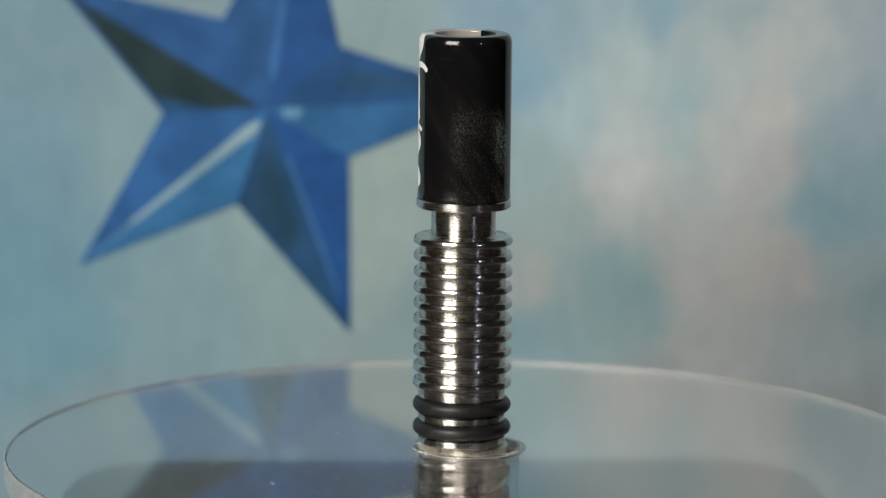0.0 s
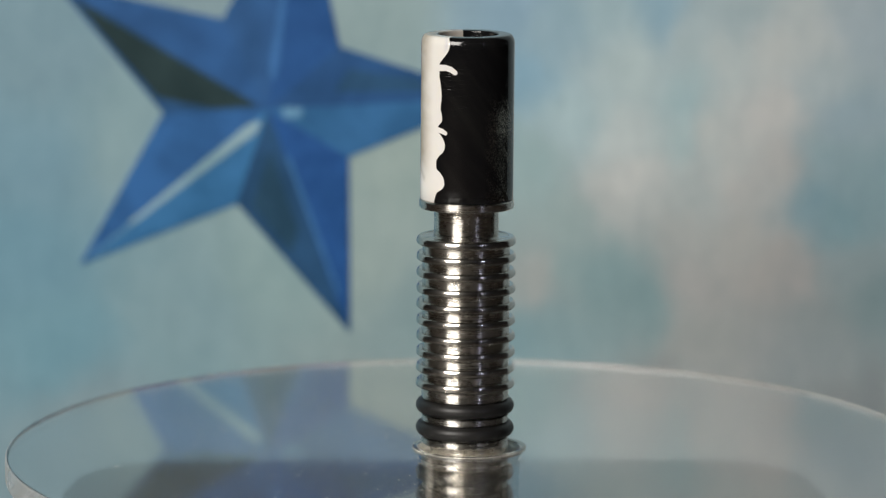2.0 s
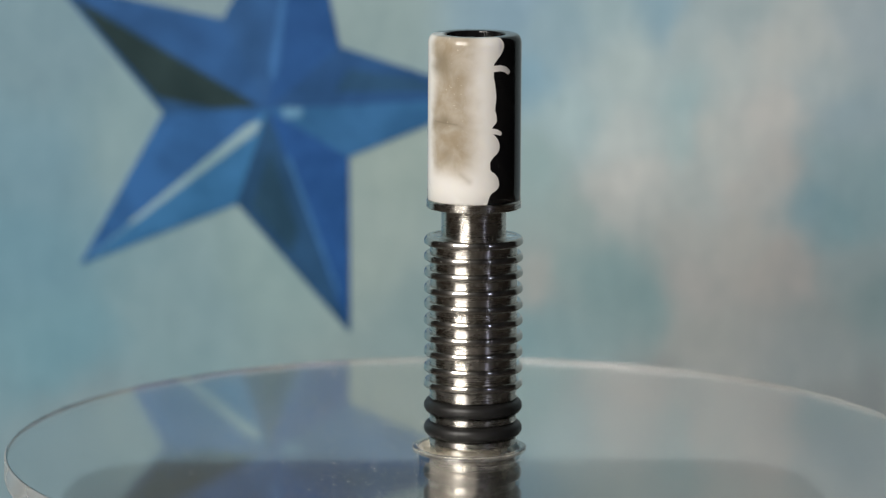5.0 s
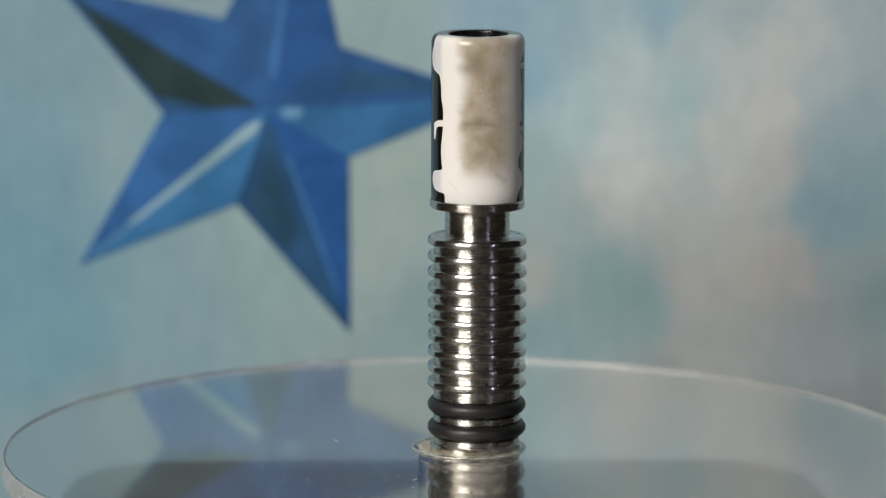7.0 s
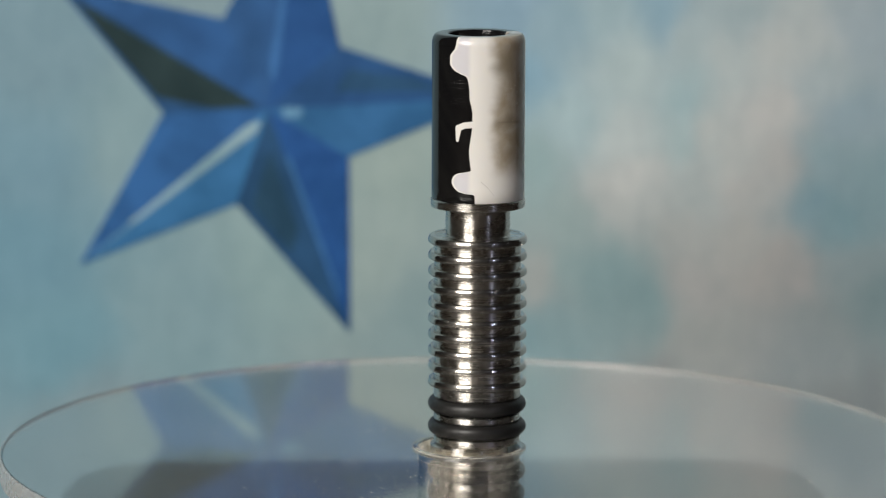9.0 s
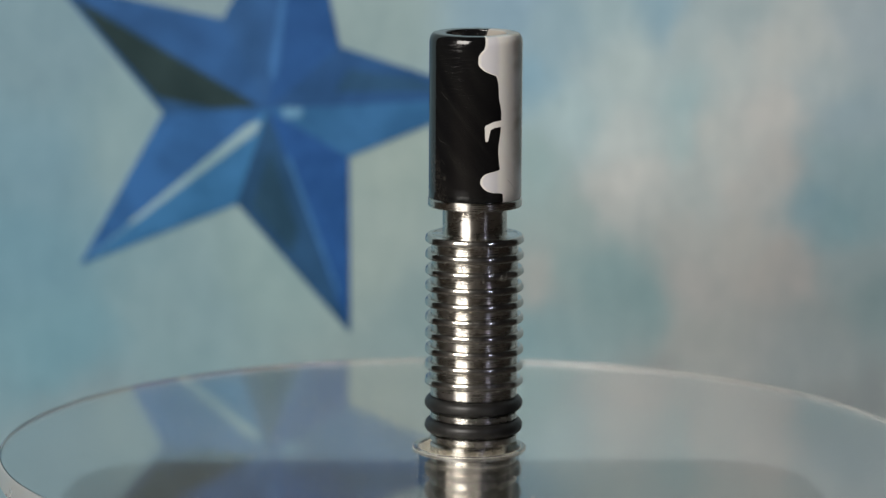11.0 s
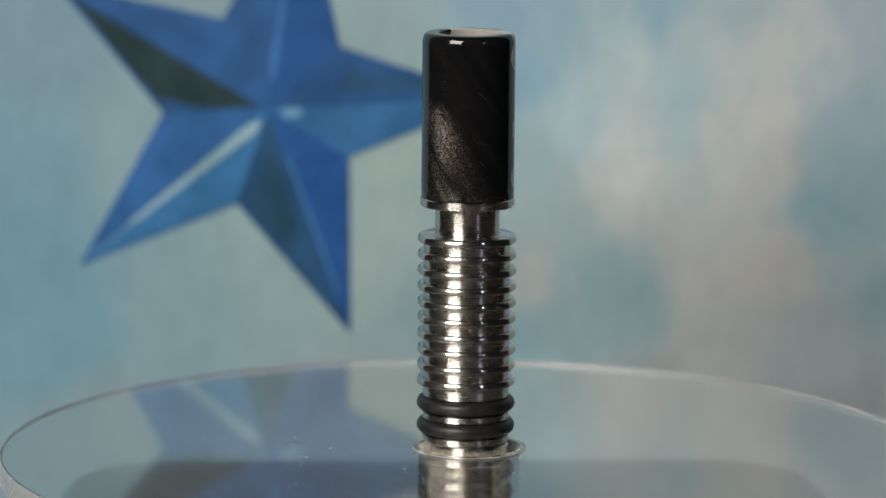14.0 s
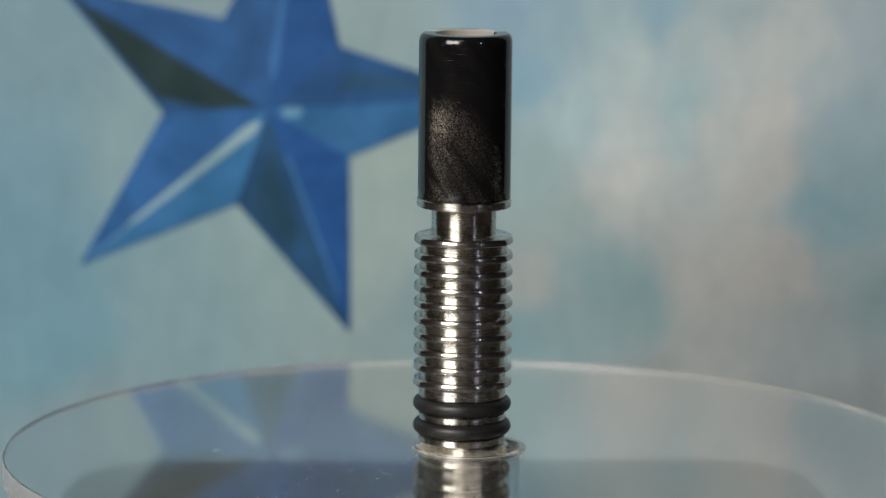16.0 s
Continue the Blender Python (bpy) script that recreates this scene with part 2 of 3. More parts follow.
def clear(name, rough, tint=(0.96, 0.98, 0.98, 1), through_part=1.0):
    n = Nodes(name)
    f = n.noise(n.coords(), 60, 4)
    n.set(Base_Color=tint, Transmission_Weight=through_part, IOR=1.49, Roughness=n.span(f, 0.3, 0.7, rough * 0.6, rough * 1.4))
    return n.mat


def half_clear(name, rough, tint, through_part, bare_part):
    """Clear plastic that is partly seen straight through."""
    mat = clear(name, rough, tint, through_part)
    tree = mat.node_tree
    bare, both = tree.nodes.new("ShaderNodeBsdfTransparent"), tree.nodes.new("ShaderNodeMixShader")
    both.inputs[0].default_value = bare_part
    tree.links.new(tree.nodes["Principled BSDF"].outputs[0], both.inputs[1])
    tree.links.new(bare.outputs[0], both.inputs[2])
    tree.links.new(both.outputs[0], tree.nodes["Material Output"].inputs["Surface"])
    return mat


def crinkled():
    """Thin crumpled film that glows with the light behind it and glints on its folds."""
    n = Nodes("crinkled_film")
    f = n.noise(n.coords(), 900, 3)
    glow = n.node("ShaderNodeBsdfTranslucent")
    n.put(glow.inputs["Color"], n.mix(n.span(f, 0.35, 0.65), (0.80, 0.76, 0.66, 1), (1.0, 0.98, 0.92, 1)))
    n.set(Base_Color=(0.96, 0.94, 0.88, 1), Metallic=0.6, Roughness=0.3, Normal=n.bump(f, 0.8, 0.0004))
    both = n.node("ShaderNodeMixShader")
    n.put(both.inputs[0], 0.45), n.put(both.inputs[1], n.bsdf.outputs[0]), n.put(both.inputs[2], glow.outputs[0])
    n.put(n.tree.nodes["Material Output"].inputs["Surface"], both.outputs[0])
    return n.mat


# patches of the washed sky print: (x, z in mm, red, green, blue as displayed)
CLOUDS_HIGH = ((7.7, 36.1, 122, 150, 162), (8.1, 27.2, 118, 152, 165), (8.6, 15.2, 135, 160, 158), (12.9, 33.2, 128, 155, 162),
        (13.7, 22.8, 148, 172, 172), (13.2, 7.7, 138, 158, 154), (20.3, 29.5, 155, 173, 170), (18.7, 35.5, 138, 162, 164),
        (25.4, 36.6, 122, 152, 162), (21.9, 21.3, 165, 178, 174), (22.4, 14.6, 172, 178, 172), (28.9, 25.1, 142, 168, 168),
        (28.3, 19.1, 146, 168, 166), (29.5, 13.1, 152, 164, 160), (29.2, 31.1, 148, 166, 165), (34.4, 29.6, 160, 172, 168),
        (34.6, 19.2, 165, 172, 166), (35.4, 13.2, 162, 166, 160), (35, 35.6, 142, 160, 160))
CLOUDS_EAST = ((40.3, 31.9, 162, 170, 165), (41.2, 22.9, 168, 172, 166), (41.7, 15.5, 160, 163, 157), (45.4, 32.7, 160, 170, 166),
        (47.8, 26.7, 148, 163, 162), (47.4, 16.2, 124, 149, 152), (45.2, 10.2, 112, 142, 148), (48.9, 8, 112, 143, 147), (50.8, 23, 128, 150, 155),
        (52.8, 33.5, 138, 155, 158), (54, 14, 118, 145, 148), (35.6, 5.6, 152, 157, 151), (28.1, 5.6, 150, 157, 152), (19.8, 11.5, 158, 166, 161),
        (18.5, 0.2, 118, 145, 145), (23, -2.1, 115, 142, 142), (13.2, 1.7, 128, 152, 150), (10, -0.6, 152, 158, 152), (12.6, -5.2, 120, 147, 148))
CLOUDS_LOW = ((31.2, 0.3, 150, 154, 149), (40.1, 1.9, 152, 154, 148), (44.3, 0.4, 152, 154, 149), (50.6, 1.9, 128, 146, 146),
        (53.7, -2.6, 118, 140, 140), (46.3, -5.7, 134, 146, 144), (32.1, -7.3, 142, 149, 144), (26, -17, 126, 131, 127), (50, -19, 122, 132, 130),
        (-50, -20, 118, 139, 142), (-10, -20, 126, 140, 138), (8, -8, 115, 145, 148))
CLOUDS_WEST = ((-57, 33, 109, 137, 144), (-57, 15, 104, 137, 147), (-54, -8, 102, 140, 149), (-13, 4, 138, 157, 151), (-11, 35, 128, 150, 148),
        (-37, -5, 118, 146, 149), (-24, 1, 126, 152, 150), (-5, -5, 122, 145, 144), (-44, 19, 120, 147, 149), (-37, 37, 116, 139, 142),
        (-9, 17, 137, 156, 149), (-59, 3, 100, 137, 148))


def sky_print():
    """Paper backdrop printed with a mottled wash of teal, grey and sand."""
    n = Nodes("printed_sky_paper")
    c = n.coords()
    wob = n.node("ShaderNodeTexNoise")
    x, y, z = n.xyz(c)
    n.put(wob.inputs["Vector"], n.vec(x, y, n.math("MULTIPLY", z, 0.55))), n.put(wob.inputs["Scale"], 90.0), n.put(wob.inputs["Detail"], 6.0), n.put(wob.inputs["Roughness"], 0.62)
    sx, sy, sz = n.xyz(wob.outputs["Color"])
    xm = n.math("MULTIPLY_ADD", x, 1000.0, n.math("MULTIPLY_ADD", sx, 12.0, -6.0))
    zm = n.math("MULTIPLY_ADD", z, 1000.0, n.math("MULTIPLY_ADD", sy, 12.0, -6.0))
    total, red, green, blue = 0.0001, 0.0, 0.0, 0.0
    for px, pz, r, g, b in CLOUDS_HIGH + CLOUDS_EAST + CLOUDS_LOW + CLOUDS_WEST:
        dx, dz = n.math("SUBTRACT", xm, float(px)), n.math("SUBTRACT", zm, float(pz))
        q = n.math("ADD", n.math("MULTIPLY", dx, dx), n.math("MULTIPLY", dz, dz))
        w = n.math("DIVIDE", 1.0, n.math("POWER", n.math("ADD", q, 8.0), 2.0))
        lr, lg, lb, _ = lin(r, g, b, PRINT_GAIN)
        total = n.math("ADD", total, w) if not isinstance(total, float) else w
        red, green, blue = (n.math("MULTIPLY_ADD", w, k, s) for k, s in ((lr, red), (lg, green), (lb, blue)))
    rgb = n.node("ShaderNodeCombineColor")
    for s, v in zip(rgb.inputs, (red, green, blue)):
        n.put(s, n.math("DIVIDE", v, total))
    # upright brush marks over a fine canvas grain
    mott = n.noise(n.vec(x, y, n.math("MULTIPLY", z, 0.32)), 480, 5, 0.6, 0.5)
    fine = n.noise(n.vec(x, y, n.math("MULTIPLY", z, 0.6)), 2200, 2)
    f = n.math("MULTIPLY_ADD", mott, 0.7, n.math("MULTIPLY", fine, 0.3))
    blot = n.noise(c, 210, 5, 0.62, 0.4)
    wash = n.mix(1.0, rgb.outputs[0], n.mix(n.span(blot, 0.32, 0.68, smooth=False), (0.945, 0.962, 0.968, 1), (1.06, 1.043, 1.036, 1)), "MULTIPLY")
    colour = n.mix(1.0, wash, n.mix(n.span(f, 0.3, 0.7, smooth=False), (0.925, 0.935, 0.942, 1), (1.07, 1.063, 1.052, 1)), "MULTIPLY")
    n.set(Base_Color=colour, Roughness=0.72, Normal=n.bump(f, 0.25, 0.0002))
    n.bsdf.inputs["Specular IOR Level"].default_value = 0.3
    return n.mat


PRINT_GAIN = (1.45, 1.44, 1.55)


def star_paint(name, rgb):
    """Blue star print, cloudy, with lighter scuffs; rgb holds the facet's light or shade."""
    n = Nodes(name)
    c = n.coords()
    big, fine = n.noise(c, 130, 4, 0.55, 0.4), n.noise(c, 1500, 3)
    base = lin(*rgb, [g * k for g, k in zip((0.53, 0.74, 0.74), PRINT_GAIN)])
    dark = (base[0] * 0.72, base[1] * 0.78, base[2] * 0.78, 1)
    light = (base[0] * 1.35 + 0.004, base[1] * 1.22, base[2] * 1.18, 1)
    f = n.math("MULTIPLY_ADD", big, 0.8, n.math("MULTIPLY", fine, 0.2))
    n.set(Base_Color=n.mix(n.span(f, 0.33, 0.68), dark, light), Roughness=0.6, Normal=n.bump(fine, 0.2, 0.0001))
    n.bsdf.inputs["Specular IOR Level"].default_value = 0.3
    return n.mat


METAL, POLISHED = turned_metal("turned_metal", 0.26, 1.0, 0.015), turned_metal("polished_metal", 0.18, 0.6, 0.05)
RUBBER, RESIN = rubber(), resin()
ACRYLIC = clear("clear_acrylic_sheet", 0.035, (0.935, 0.922, 0.905, 1))
TUBE = clear("clear_acrylic_tube", 0.03, (0.74, 0.73, 0.70, 1))
POLISHED_LIP = clear("polished_acrylic_lip", 0.12, (0.95, 0.96, 0.95, 1), 0.85)
SANDED_LINER = crinkled()
FROSTED_EDGE = half_clear("polished_acrylic_edge", 0.26, (0.90, 0.88, 0.84, 1), 0.45, 0.5)
FILM_STRIP = half_clear("cloudy_film", 0.3, (0.86, 0.84, 0.80, 1), 0.15, 0.8)
SKY = sky_print()
GREY_PLASTIC = plain("grey_plastic", (0.085, 0.092, 0.09), 0.55, 0.12, 90, 0.00005)
TABLE = plain("dark_wood", (0.060, 0.044, 0.032), 0.45, 0.25, 30)
ROOM = plain("dull_room_paint", (0.075, 0.072, 0.072), 0.9, 0.15, 2)
DUST = plain("pale_dust", (0.75, 0.74, 0.7), 0.8, 0.2, 2000)

# ---- mesh helpers ----


def link(name, bm, material, parent=None, label="", smooth=None):
    bmesh.ops.recalc_face_normals(bm, faces=bm.faces)
    me = bpy.data.meshes.new(name)
    bm.to_mesh(me)
    bm.free()
    me.materials.append(material)
    if smooth is not None:
        me.shade_smooth()
        me.set_sharp_from_angle(angle=radians(smooth))
    ob = new(name, me)
    if parent:
        ob.parent = parent
    return tagged(ob, label) if label else ob


def part(name, bm, material, parent, label="", smooth=None):
    """One mesh object under a thing or a part."""
    return link(name, bm, material, parent, label, smooth)


def lathe(profile, segments=128, closed=True):
    """Turns (radius, height) pairs in millimetres round z."""
    bm = bmesh.new()
    rings = []
    for r, z in profile:
        if r < 1e-6:
            rings.append([bm.verts.new((0, 0, z * MM))])
        else:
            rings.append([bm.verts.new((r * MM * math.cos(k * math.tau / segments), r * MM * math.sin(k * math.tau / segments), z * MM)) for k in range(segments)])
    pairs = list(zip(rings, rings[1:])) + ([(rings[-1], rings[0])] if closed else [])
    for p, q in pairs:
        for k in range(segments):
            j = (k + 1) % segments
            if len(p) == 1 and len(q) == 1:
                continue
            if len(p) == 1:
                bm.faces.new((p[0], q[k], q[j]))
            elif len(q) == 1:
                bm.faces.new((p[k], p[j], q[0]))
            else:
                bm.faces.new((p[k], p[j], q[j], q[k]))
    return bm


def arc(cx, cz, r, a0, a1, steps=6):
    return [(cx + r * math.cos(radians(a0 + (a1 - a0) * i / steps)), cz + r * math.sin(radians(a0 + (a1 - a0) * i / steps))) for i in range(steps + 1)]


def slab(x0, x1, y0, y1, z0, z1, bevel=0.0, corner=0.0):
    """A box with rounded upright corners and softened edges, in metres."""
    bm = bmesh.new()
    corner = max(corner, 1e-5)
    outline = []
    for cx, cy, a in ((x1 - corner, y1 - corner, 0), (x0 + corner, y1 - corner, 90), (x0 + corner, y0 + corner, 180), (x1 - corner, y0 + corner, 270)):
        for i in range(9 if corner > 1e-4 else 1):
            t = radians(a + (i * 90 / 8 if corner > 1e-4 else 45))
            outline.append((cx + corner * math.cos(t), cy + corner * math.sin(t)))
    f = bm.faces.new([bm.verts.new((x, y, z0)) for x, y in outline])
    up = bmesh.ops.extrude_face_region(bm, geom=[f])
    bmesh.ops.translate(bm, verts=[v for v in up["geom"] if isinstance(v, bmesh.types.BMVert)], vec=(0, 0, z1 - z0))
    if bevel:
        edges = [e for e in bm.edges if all(abs(v.co.z - z1) < 1e-7 for v in e.verts)]
        bmesh.ops.bevel(bm, geom=edges, offset=bevel, segments=3, affect="EDGES")
    return bm


# ---- the large structure ----
tagged(link("table_top", slab(-0.45, 0.45, -0.75, 0.35, TABLE_Z - 0.02, TABLE_Z, 0.002, 0.01), TABLE), "dark brown wooden table top under the turntable", "table", kind="structure")
tagged(link("backdrop", slab(-0.20, 0.20, WALL_Y, WALL_Y + 0.002, TABLE_Z, 0.24), SKY), "printed paper backdrop of washed teal and sand sky", "backdrop", kind="structure")
S, TOPZ, FLOORZ = 1.2, 1.4, TABLE_Z - 0.02
for name, box in (("wall_north", (-S, S, 1.2, 1.3, FLOORZ, TOPZ)), ("wall_south", (-S, S, -1.6, -1.5, FLOORZ, TOPZ)),
                  ("wall_east", (S, S + 0.1, -1.6, 1.3, FLOORZ, TOPZ)), ("wall_west", (-S - 0.1, -S, -1.6, 1.3, FLOORZ, TOPZ)),
                  ("floor", (-S - 0.1, S + 0.1, -1.6, 1.3, FLOORZ - 0.1, FLOORZ)), ("ceiling", (-S - 0.1, S + 0.1, -1.6, 1.3, TOPZ, TOPZ + 0.1))):
    tagged(link(name, slab(*box), ROOM), "plain dull painted " + name.split("_")[0] + " of the room", name.split("_")[0], kind="structure")

# ---- the star on the backdrop ----
STAR = {"c": (-26.0, 23.1), "t1": (-50.9, 2.1), "t2": (-15.2, -6.8), "t3": (4.1, 24.8), "t4": (-21.6, 54.4), "t5": (-53.9, 39.5),
        "n12": (-30.1, 10.4), "n23": (-15.4, 16.7), "n34": (-16.6, 31.3), "n45": (-31.9, 34.8), "n51": (-39.8, 22.4)}
RELIEF = {"c": 0.9, "t": 0.25, "n": 0.25}


def star():
    """Five arms of two facets each; ridges run from the middle to the tips."""
    thing = new("star_decoration")
    thing.location = (0, WALL_Y, 0)

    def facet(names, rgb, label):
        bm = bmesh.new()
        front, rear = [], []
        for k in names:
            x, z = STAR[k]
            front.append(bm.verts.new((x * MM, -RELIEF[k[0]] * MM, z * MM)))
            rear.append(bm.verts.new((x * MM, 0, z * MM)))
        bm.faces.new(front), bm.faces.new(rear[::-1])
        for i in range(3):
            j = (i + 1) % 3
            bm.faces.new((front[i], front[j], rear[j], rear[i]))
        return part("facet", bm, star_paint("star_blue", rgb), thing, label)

    # the star's lit and shaded sides are put into each facet's printed colour
    lower = facet(("c", "t1", "n12"), (62, 116, 163), "lit light blue facet")
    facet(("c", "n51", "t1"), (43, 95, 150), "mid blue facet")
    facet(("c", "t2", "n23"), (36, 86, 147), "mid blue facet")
    right = facet(("c", "n23", "t3"), (58, 108, 155), "lit light blue facet")
    slate = facet(("c", "t3", "n34"), (35, 81, 130), "shaded dark blue facet")
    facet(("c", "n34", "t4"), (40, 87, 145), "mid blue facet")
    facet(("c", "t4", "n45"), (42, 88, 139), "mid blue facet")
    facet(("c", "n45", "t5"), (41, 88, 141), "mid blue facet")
    shaded = facet(("c", "t5", "n51"), (38, 80, 122), "shaded dark facet with a blue edge")
    dull = facet(("c", "n12", "t2"), (36, 78, 115), "shaded dark slate-blue facet")

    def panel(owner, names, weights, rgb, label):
        """A darker printed patch of shade that lies in a facet, given by its corners' shares of the facet's corners.
        """
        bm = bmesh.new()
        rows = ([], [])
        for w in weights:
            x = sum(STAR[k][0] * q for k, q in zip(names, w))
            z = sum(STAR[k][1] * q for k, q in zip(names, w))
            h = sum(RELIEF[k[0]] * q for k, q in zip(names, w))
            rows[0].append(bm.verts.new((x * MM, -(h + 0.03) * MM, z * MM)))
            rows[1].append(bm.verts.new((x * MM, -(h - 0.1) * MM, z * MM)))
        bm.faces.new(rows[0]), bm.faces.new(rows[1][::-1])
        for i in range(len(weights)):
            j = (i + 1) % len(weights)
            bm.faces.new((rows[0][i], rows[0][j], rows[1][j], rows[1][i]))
        part("shade_patch", bm, star_paint("star_shade", rgb), owner, label)

    # deeper shade on the dark facets, laid on as darker colour
    panel(shaded, ("c", "t5", "n51"), ((0.93, 0.03, 0.04), (0.05, 0.88, 0.07), (0.05, 0.55, 0.40), (0.07, 0.12, 0.81), (0.5, 0.02, 0.48)), (34, 56, 58), "green-black patch of printed shade")
    panel(dull, ("c", "n12", "t2"), ((0.7, 0.2, 0.1), (0.12, 0.78, 0.10), (0.10, 0.45, 0.45), (0.35, 0.2, 0.45)), (34, 72, 96), "dull green-blue patch of printed shade")

    panel(slate, ("c", "t3", "n34"), ((0.55, 0.22, 0.23), (0.14, 0.72, 0.14), (0.08, 0.52, 0.40), (0.22, 0.16, 0.62)), (36, 78, 112), "dull slate-blue patch of printed shade")

    def ridge_highlight(owner, a, b, wa, wb, label, rgb=(176, 186, 186)):
        """A pale highlight painted along a ridge: a thin tapered strip."""
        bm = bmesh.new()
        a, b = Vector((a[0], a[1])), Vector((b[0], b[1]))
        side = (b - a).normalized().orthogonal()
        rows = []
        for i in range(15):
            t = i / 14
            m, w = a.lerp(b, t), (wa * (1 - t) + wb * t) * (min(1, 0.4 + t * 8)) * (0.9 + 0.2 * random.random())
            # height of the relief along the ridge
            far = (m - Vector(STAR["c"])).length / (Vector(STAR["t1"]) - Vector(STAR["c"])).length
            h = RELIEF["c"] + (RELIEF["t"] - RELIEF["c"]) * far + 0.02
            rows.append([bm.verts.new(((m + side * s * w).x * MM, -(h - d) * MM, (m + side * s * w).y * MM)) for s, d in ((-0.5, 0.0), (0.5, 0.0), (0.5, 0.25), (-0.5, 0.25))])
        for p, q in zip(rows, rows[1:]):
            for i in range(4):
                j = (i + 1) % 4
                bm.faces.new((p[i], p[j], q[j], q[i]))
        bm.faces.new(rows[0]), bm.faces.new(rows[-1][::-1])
        part("highlight_streak", bm, star_paint("highlight_white", rgb), owner, label)

    # highlights on the ridges, put in as pale coloured strips
    ridge_highlight(lower, (-27.1, 21.3), (-44.3, 7.6), 1.6, 0.5, "pale painted highlight along the ridge", (160, 174, 180))
    ridge_highlight(lower, (-44.0, 7.7), (-49.4, 3.3), 0.5, 0.2, "faint end of the ridge's painted highlight", (110, 145, 175))
    ridge_highlight(right, (-24.1, 22.6), (-21.5, 22.7), 1.5, 1.2, "pale painted highlight spot", (120, 155, 185))
    ridge_highlight(right, (-23.5, 17.0), (-16.6, -1.5), 0.55, 0.3, "faint painted highlight line", (74, 120, 170))
    ridge_highlight(right, (-25.4, 27.0), (-22.6, 48.0), 1.2, 0.5, "faint painted highlight line", (66, 112, 168))
    return tagged(thing, "blue faceted five-pointed star on the sky backdrop", "star")


star()

# ---- turntable ----
tagged(link("pedestal_box", slab(-0.0445, 0.041, -0.043, 0.0338, TABLE_Z, BASE_TOP, 0.0012, 0.013), GREY_PLASTIC, smooth=35),
       "grey plastic box with rounded corners under the clear plate", "pedestal").rotation_euler.z = radians(2.5)


def turntable():
    thing = new("turntable_plate")
    # plate: slightly off the axis at its rim, 2.6 mm thick
    prof = [(5.45, 0.0), (5.45, -2.6), (20, -2.6), (38, -2.6)] + arc(49.4, -2.3, 0.3, -90, 0, 4) + arc(49.4, -0.3, 0.3, 0, 90, 4) + [(38, 0.0), (20, 0.0)]
    bm = lathe(prof, 192)
    lean = radians(128.6 + 180)
    for v in bm.verts:
        r = v.co.xy.length
        v.co.x += 0.4 * MM * math.cos(lean) * (r / PLATE_R) ** 2
        v.co.y += 0.4 * MM * math.sin(lean) * (r / PLATE_R) ** 2
    plate = part("plate", bm, ACRYLIC, thing, "clear acrylic disc with a bright rim", 40)
    plate.visible_shadow = False
    for f in plate.data.polygons:
        f.use_smooth = abs(f.normal.z) < 0.995
    plate.data.materials.append(FROSTED_EDGE)
    for f in plate.data.polygons:
        if f.center.xy.length > 48.2 * MM and abs(f.normal.z) < 0.98:
            f.material_index = 1
    hub = part("hub_tube", lathe([(5.42, BASE_TOP / MM + 0.05), (5.42, -0.3), (5.5, 0.04)] + arc(5.95, 0.12, 0.1, -90, 90, 5) + [(5.5, 0.22), (5.05, -0.3), (4.85, -1.2), (4.8, -1.3), (4.8, BASE_TOP / MM + 0.05)], 96),
               TUBE, thing, "clear tube with a flared lip", 40)
    hub.visible_shadow = False
    lip = part("lip", lathe(arc(6.07, 0.16, 0.038, 0, 330, 11), 96), POLISHED_LIP, hub, "bright polished lip", 180)
    lip.visible_shadow = False
    bm = lathe([(5.62, 0.0), (5.3, -0.25), (5.05, -0.6), (4.9, -1.1), (4.8, -1.1), (4.95, -0.6), (5.2, -0.25), (5.54, 0.02)], 40)
    fold = random.Random(11)
    for v in bm.verts:
        k = fold.uniform(-0.2, 0.08) * MM / v.co.xy.length
        v.co += Vector((v.co.x * k, v.co.y * k, fold.uniform(-0.07, 0.07) * MM))
    liner = part("liner", bm, SANDED_LINER, hub, "pale crinkled film inside the tube's mouth")
    liner.visible_shadow = False
    # cloudy strips of film down the inside of the tube
    for a0, a1 in ((18, 62), (113, 178), (288, 322)):
        bm = bmesh.new()
        rows = []
        for i in range(13):
            a = radians(a0 + (a1 - a0) * i / 12)
            rows.append([bm.verts.new((r * MM * math.cos(a), r * MM * math.sin(a), z)) for r, z in ((4.66, BASE_TOP + 0.0001), (4.76, BASE_TOP + 0.0001), (4.76, -0.0014), (4.66, -0.0014))])
        for p, q in zip(rows, rows[1:]):
            for i in range(4):
                bm.faces.new((p[i], p[(i + 1) % 4], q[(i + 1) % 4], q[i]))
        bm.faces.new(rows[0]), bm.faces.new(rows[-1][::-1])
        strip = part("film_strip", bm, FILM_STRIP, hub, "cloudy strip of clear film", 40)
        strip.visible_shadow = False
    ribs = [(4.15, BASE_TOP / MM + 0.01)]
    z = BASE_TOP / MM + 0.6
    while z < -0.6:
        ribs += [(4.15, z), (3.9, z + 0.12), (3.9, z + 0.75), (4.15, z + 0.9)]
        z += 1.95
    part("spindle", lathe([(0, BASE_TOP / MM + 0.01)] + ribs + [(4.15, 0.45), (4.0, 0.62), (0, 0.62)], 64, False), METAL, thing, "ribbed metal spindle", 30)
    # dust flecks and short fibres on the plate
    rng = random.Random(5)
    bm = bmesh.new()
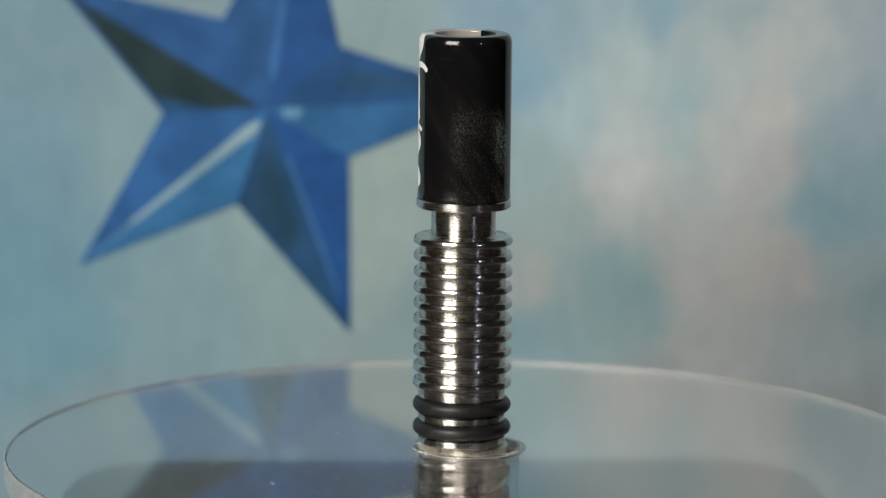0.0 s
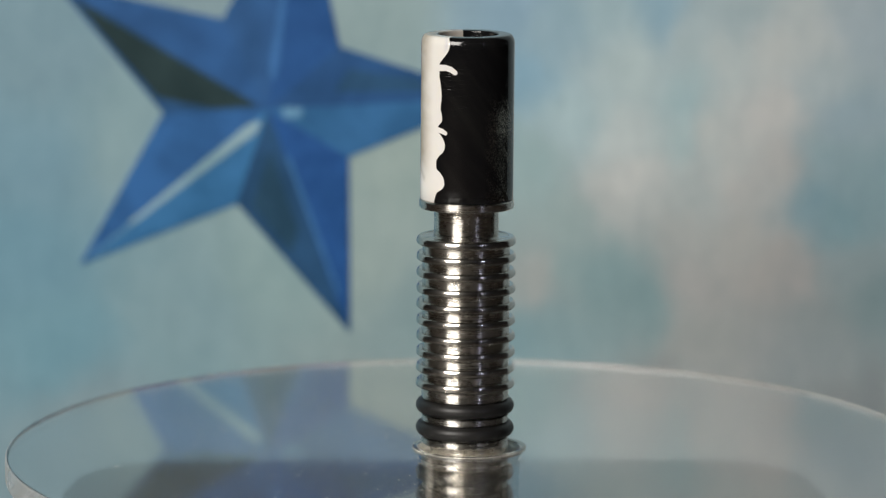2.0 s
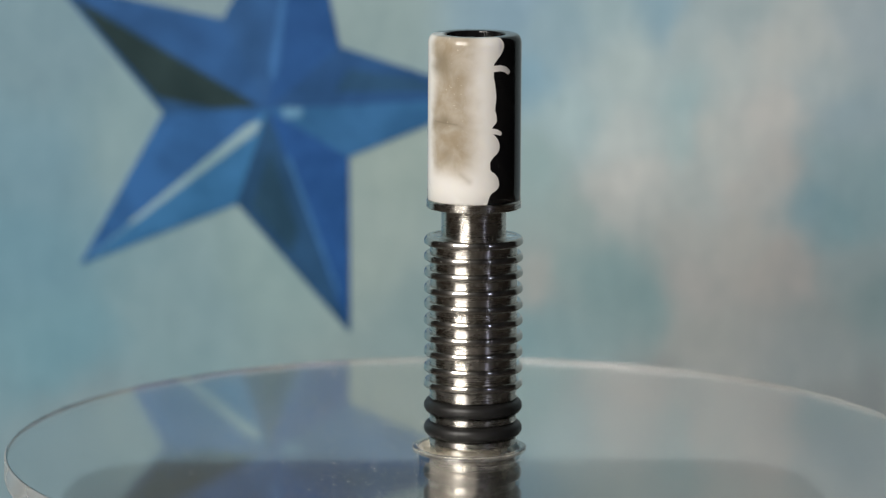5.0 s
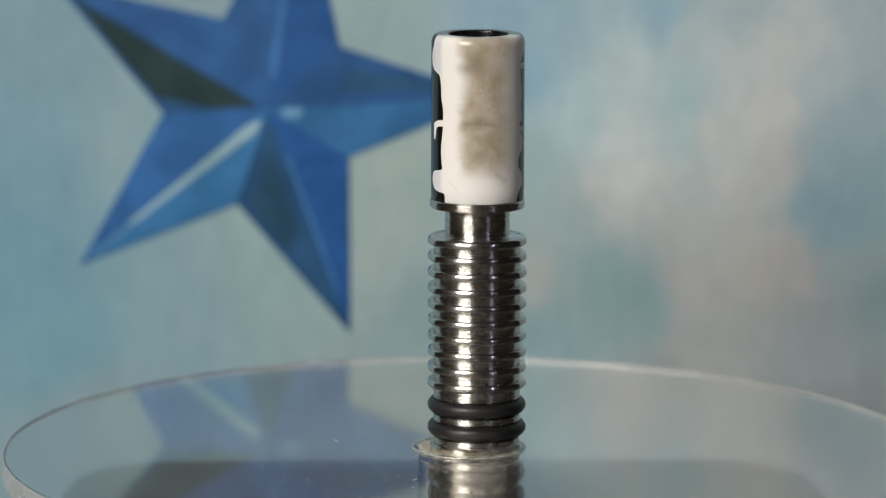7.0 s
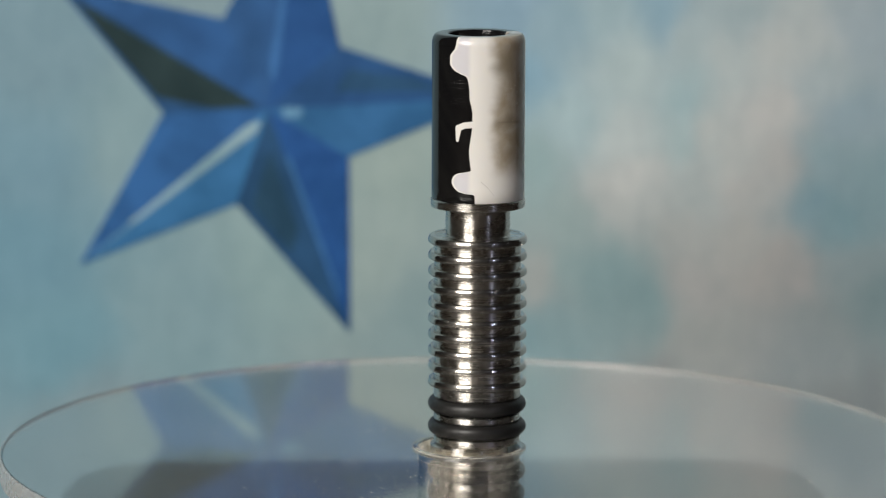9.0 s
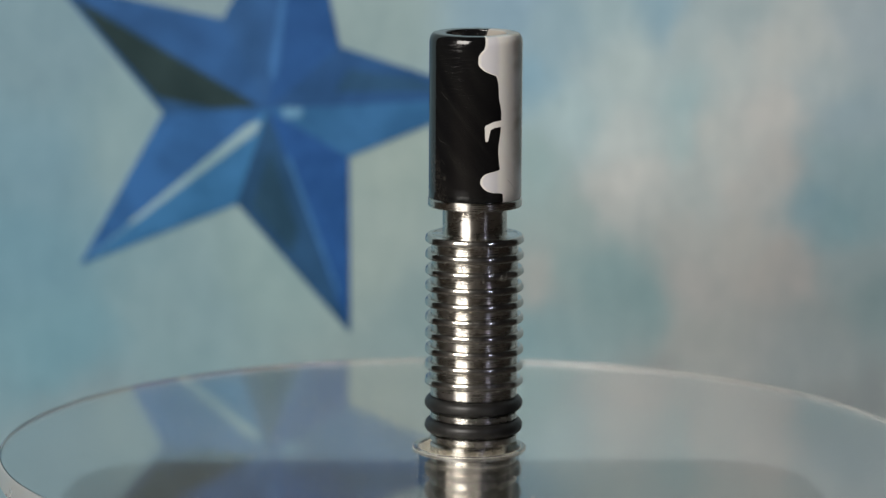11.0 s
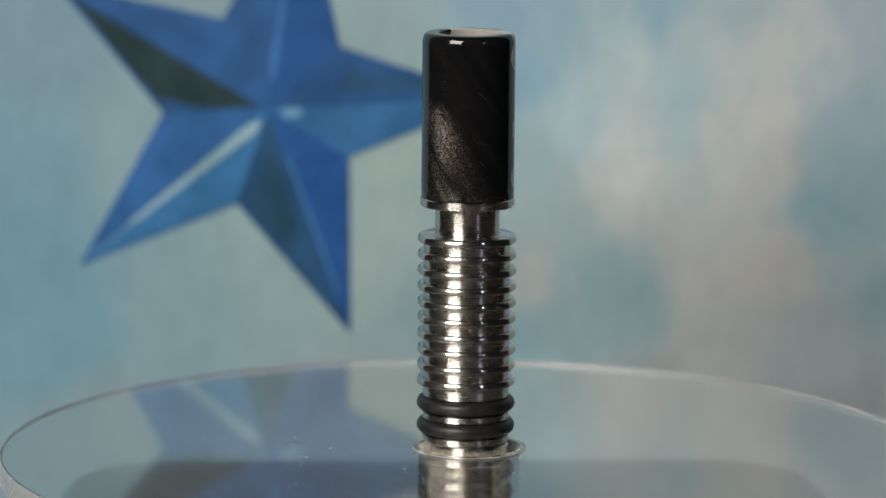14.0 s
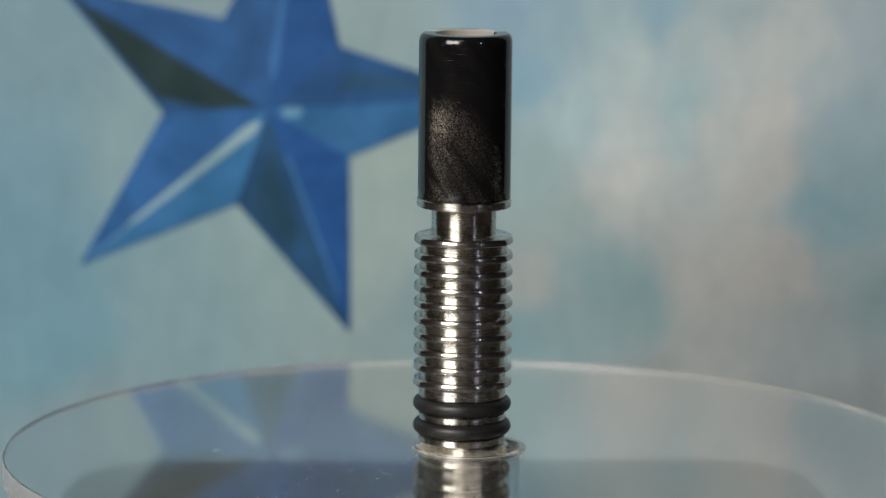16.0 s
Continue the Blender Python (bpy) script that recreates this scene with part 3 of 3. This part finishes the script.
    for i in range(3600):
        if i < 500:
            r, a = math.sqrt(rng.uniform(0.02, 0.93)) * 49, rng.uniform(0, math.tau)
        else:
            r, a = rng.gauss(rng.choice((14, 20, 27)), 3.5), rng.gauss(rng.choice((0.3, 0.9, 1.7, 2.3, 3.1, 3.8, 4.6, 5.5)), 0.22)
            r = min(max(r, 8), 47)
        size = rng.uniform(0.006, 0.019) * (1.7 if rng.random() < 0.06 else 1)
        long = size * (rng.uniform(3, 14) if rng.random() < 0.3 else 1)
        t = rng.uniform(0, math.tau)
        cx, cy = r * math.cos(a), r * math.sin(a)
        vs = []
        for dx, dy, dz in ((-1, -0.6, 0), (1, -0.5, 0), (0.1, 1, 0), (0, 0.1, 0.9)):
            dx, dy = dx * long, dy * size
            vs.append(bm.verts.new(((cx + dx * math.cos(t) - dy * math.sin(t)) * MM, (cy + dx * math.sin(t) + dy * math.cos(t)) * MM, (dz * size + 0.004) * MM)))
        for q in ((0, 2, 1), (0, 1, 3), (1, 2, 3), (2, 0, 3)):
            bm.faces.new([vs[k] for k in q])
    tagged(part("dust", bm, DUST, thing, "pale specks of dust and lint"), kind="stuff")
    return tagged(thing, "clear round acrylic turntable plate with central tube, dusty", "turntable")


# ---- the mouthpiece ----
FOOT = 0.65  # height of its foot over the plate, mm


def mouthpiece():
    thing = new("mouthpiece")
    k = FOOT
    core = 4.62
    # core with neck and bands, heights in plate millimetres
    prof = [(0, 0.0), (4.35, 0.0), (4.6, 0.2), (4.6, 1.0 - 0.2), (4.2, 0.95), (4.2, 2.55), (4.6, 2.65), (4.6, 3.25), (4.2, 3.4), (4.2, 4.95), (4.62, 5.1), (4.62, 6.0), (core, 6.1),
            (core, 21.8), (4.96, 22.1), (4.99, 22.38), (3.5, 22.40), (3.42, 22.47), (3.42, 25.5), (4.2, 25.6), (0, 25.7)]
    part("stem_core", lathe(prof, 128, False), METAL, thing, "turned steel core with a narrow neck", 30)
    # fins
    fin = None
    for i in range(10):
        z = 6.92 - k + 1.70 * i
        if fin is None:
            pr = [(core - 0.05, 0.0), (5.09, 0.0), (5.235, 0.13), (5.25, 0.16), (5.25, 0.42), (5.225, 0.53), (5.18, 0.65), (5.135, 0.74), (5.08, 0.80), (5.01, 0.84), (4.95, 0.85), (core - 0.05, 0.85)]
            fin = part("fin", lathe(pr, 128), POLISHED, thing, smooth=24)
            fin.location.z = z * MM
        else:
            ob = new("fin", fin.data)
            ob.parent, ob.location = thing, (0, 0, z * MM)
    # rubber rings
    ring = None
    for z in (2.42, 4.86):
        if ring is None:
            ring = part("rubber_ring", lathe(arc(4.45, 0, 0.79, 0, 337.5, 15), 128), RUBBER, thing, "matt black rubber ring", 180)
        else:
            old, ring = ring, new("rubber_ring", ring.data)
            ring.parent = thing
            tagged(ring, "matt black rubber ring")
        ring.location.z = (z - k) * MM
    # steel collar under the sleeve
    part("collar", lathe([(3.3, 25.45), (4.8, 25.45)] + arc(4.84, 25.61, 0.16, -90, 0, 4) + [(5.0, 26.25), (4.9, 26.36), (3.3, 26.36)], 128), METAL, thing, "bright steel collar", 35)
    # resin sleeve, hollow with a flared bore
    z0, z1 = 26.95 - k + 0.06, 26.95 - k + SLEEVE_L + 0.06
    L = SLEEVE_L
    pr = [(2.5, 0.0), (SLEEVE_R - 0.1, 0.0), (SLEEVE_R, 0.1)] + [(SLEEVE_R, L * i / 12) for i in range(1, 11)] + [(SLEEVE_R - 0.55 + 0.55 * math.cos(radians(a)), L - 1.0 + 1.0 * math.sin(radians(a))) for a in range(0, 91, 7)] + \
         arc(3.35, L - 0.18, 0.18, 90, 180, 6) + [(3.0, L - 2.0), (2.6, L - 5.0), (2.5, 1.0)]
    sleeve = part("resin_sleeve", lathe(pr, 160), RESIN, thing, "glossy black and white marbled resin sleeve", 50)
    sleeve.location.z = z0 * MM
    # a few hairs and crumbs caught on the metal: (degrees round it, height, radius, length, lean, bend), mm
    rng = random.Random(3)
    bm = bmesh.new()
    hairs = [(285, 24.3, 3.43, 2.2, 0.25, 1.6), (309, 18.6, 5.25, 0.55, 1.3, 0.4), (262, 20.6, 5.25, 0.5, 1.2, 0.3), (248, 21.0, 5.25, 0.45, 2.2, 0.5), (281, 19.0, 5.25, 0.6, 0.5, 0.5),
             (252, 15.6, 5.25, 0.5, 0.3, 0.8), (272, 13.7, 5.25, 0.7, 0.2, 0.4), (256, 10.4, 5.25, 0.4, 1.9, 0.9)]
    hairs += [(rng.uniform(0, 360), 6.5 + 1.7 * rng.randrange(10) + rng.uniform(-0.1, 0.7), 5.26, rng.uniform(0.2, 0.7), rng.uniform(0, 3.1), rng.uniform(-0.9, 0.9)) for _ in range(22)]
    for deg, h, r, size, lean, bend in hairs:
        rows = []
        for i in range(8):
            q = i / 7 - 0.5
            d = lean + bend * 2.0 * q
            px, pz = size * q * math.cos(d), size * q * math.sin(d) + bend * 0.3 * size * (0.25 - q * q)
            t, thick = radians(deg) + px / r, 0.010 * (1.1 - abs(q))
            rows.append([bm.verts.new(((r + 0.02 + o) * MM * math.cos(t), (r + 0.02 + o) * MM * math.sin(t), (h + pz + e) * MM)) for o, e in ((0, -thick), (thick, 0), (0, thick))])
        for p, q in zip(rows, rows[1:]):
            for i in range(3):
                bm.faces.new((p[i], p[(i + 1) % 3], q[(i + 1) % 3], q[i]))
    tagged(part("lint", bm, DUST, thing, "fine pale hairs and lint caught on the fins"), kind="stuff")
    return tagged(thing, "steel finned mouthpiece with black and white resin sleeve on the turntable", "mouthpiece")


plate_thing, mouth_thing = turntable(), mouthpiece()


def tilt(direction, degrees):
    """A lean of the upright towards a direction, in degrees."""
    d = radians(direction)
    return Matrix.Rotation(radians(degrees), 4, Vector((-math.sin(d), math.cos(d), 0)))


def motions():
    """The plate turns evenly, and carries the mouthpiece, which stands a little off the axis."""
    times = [0.5 * i for i in range(33)]
    plate_rows, mouth_rows = [], []
    stand = Vector((math.cos(radians(195.2)), math.sin(radians(195.2)), 0)) * 0.86 * MM + Vector((0, 0, FOOT * MM))
    for t in times:
        spin = Matrix.Rotation(radians(SPIN * t), 4, "Z")
        plate_rows.append((t, spin @ tilt(128.6, 0.1)))
        mouth_rows.append((t, spin @ Matrix.Translation(stand) @ tilt(30, 0.2) @ Matrix.Rotation(radians(-221.5), 4, "Z")))
    walk(plate_thing, plate_rows)
    walk(mouth_thing, mouth_rows)


motions()
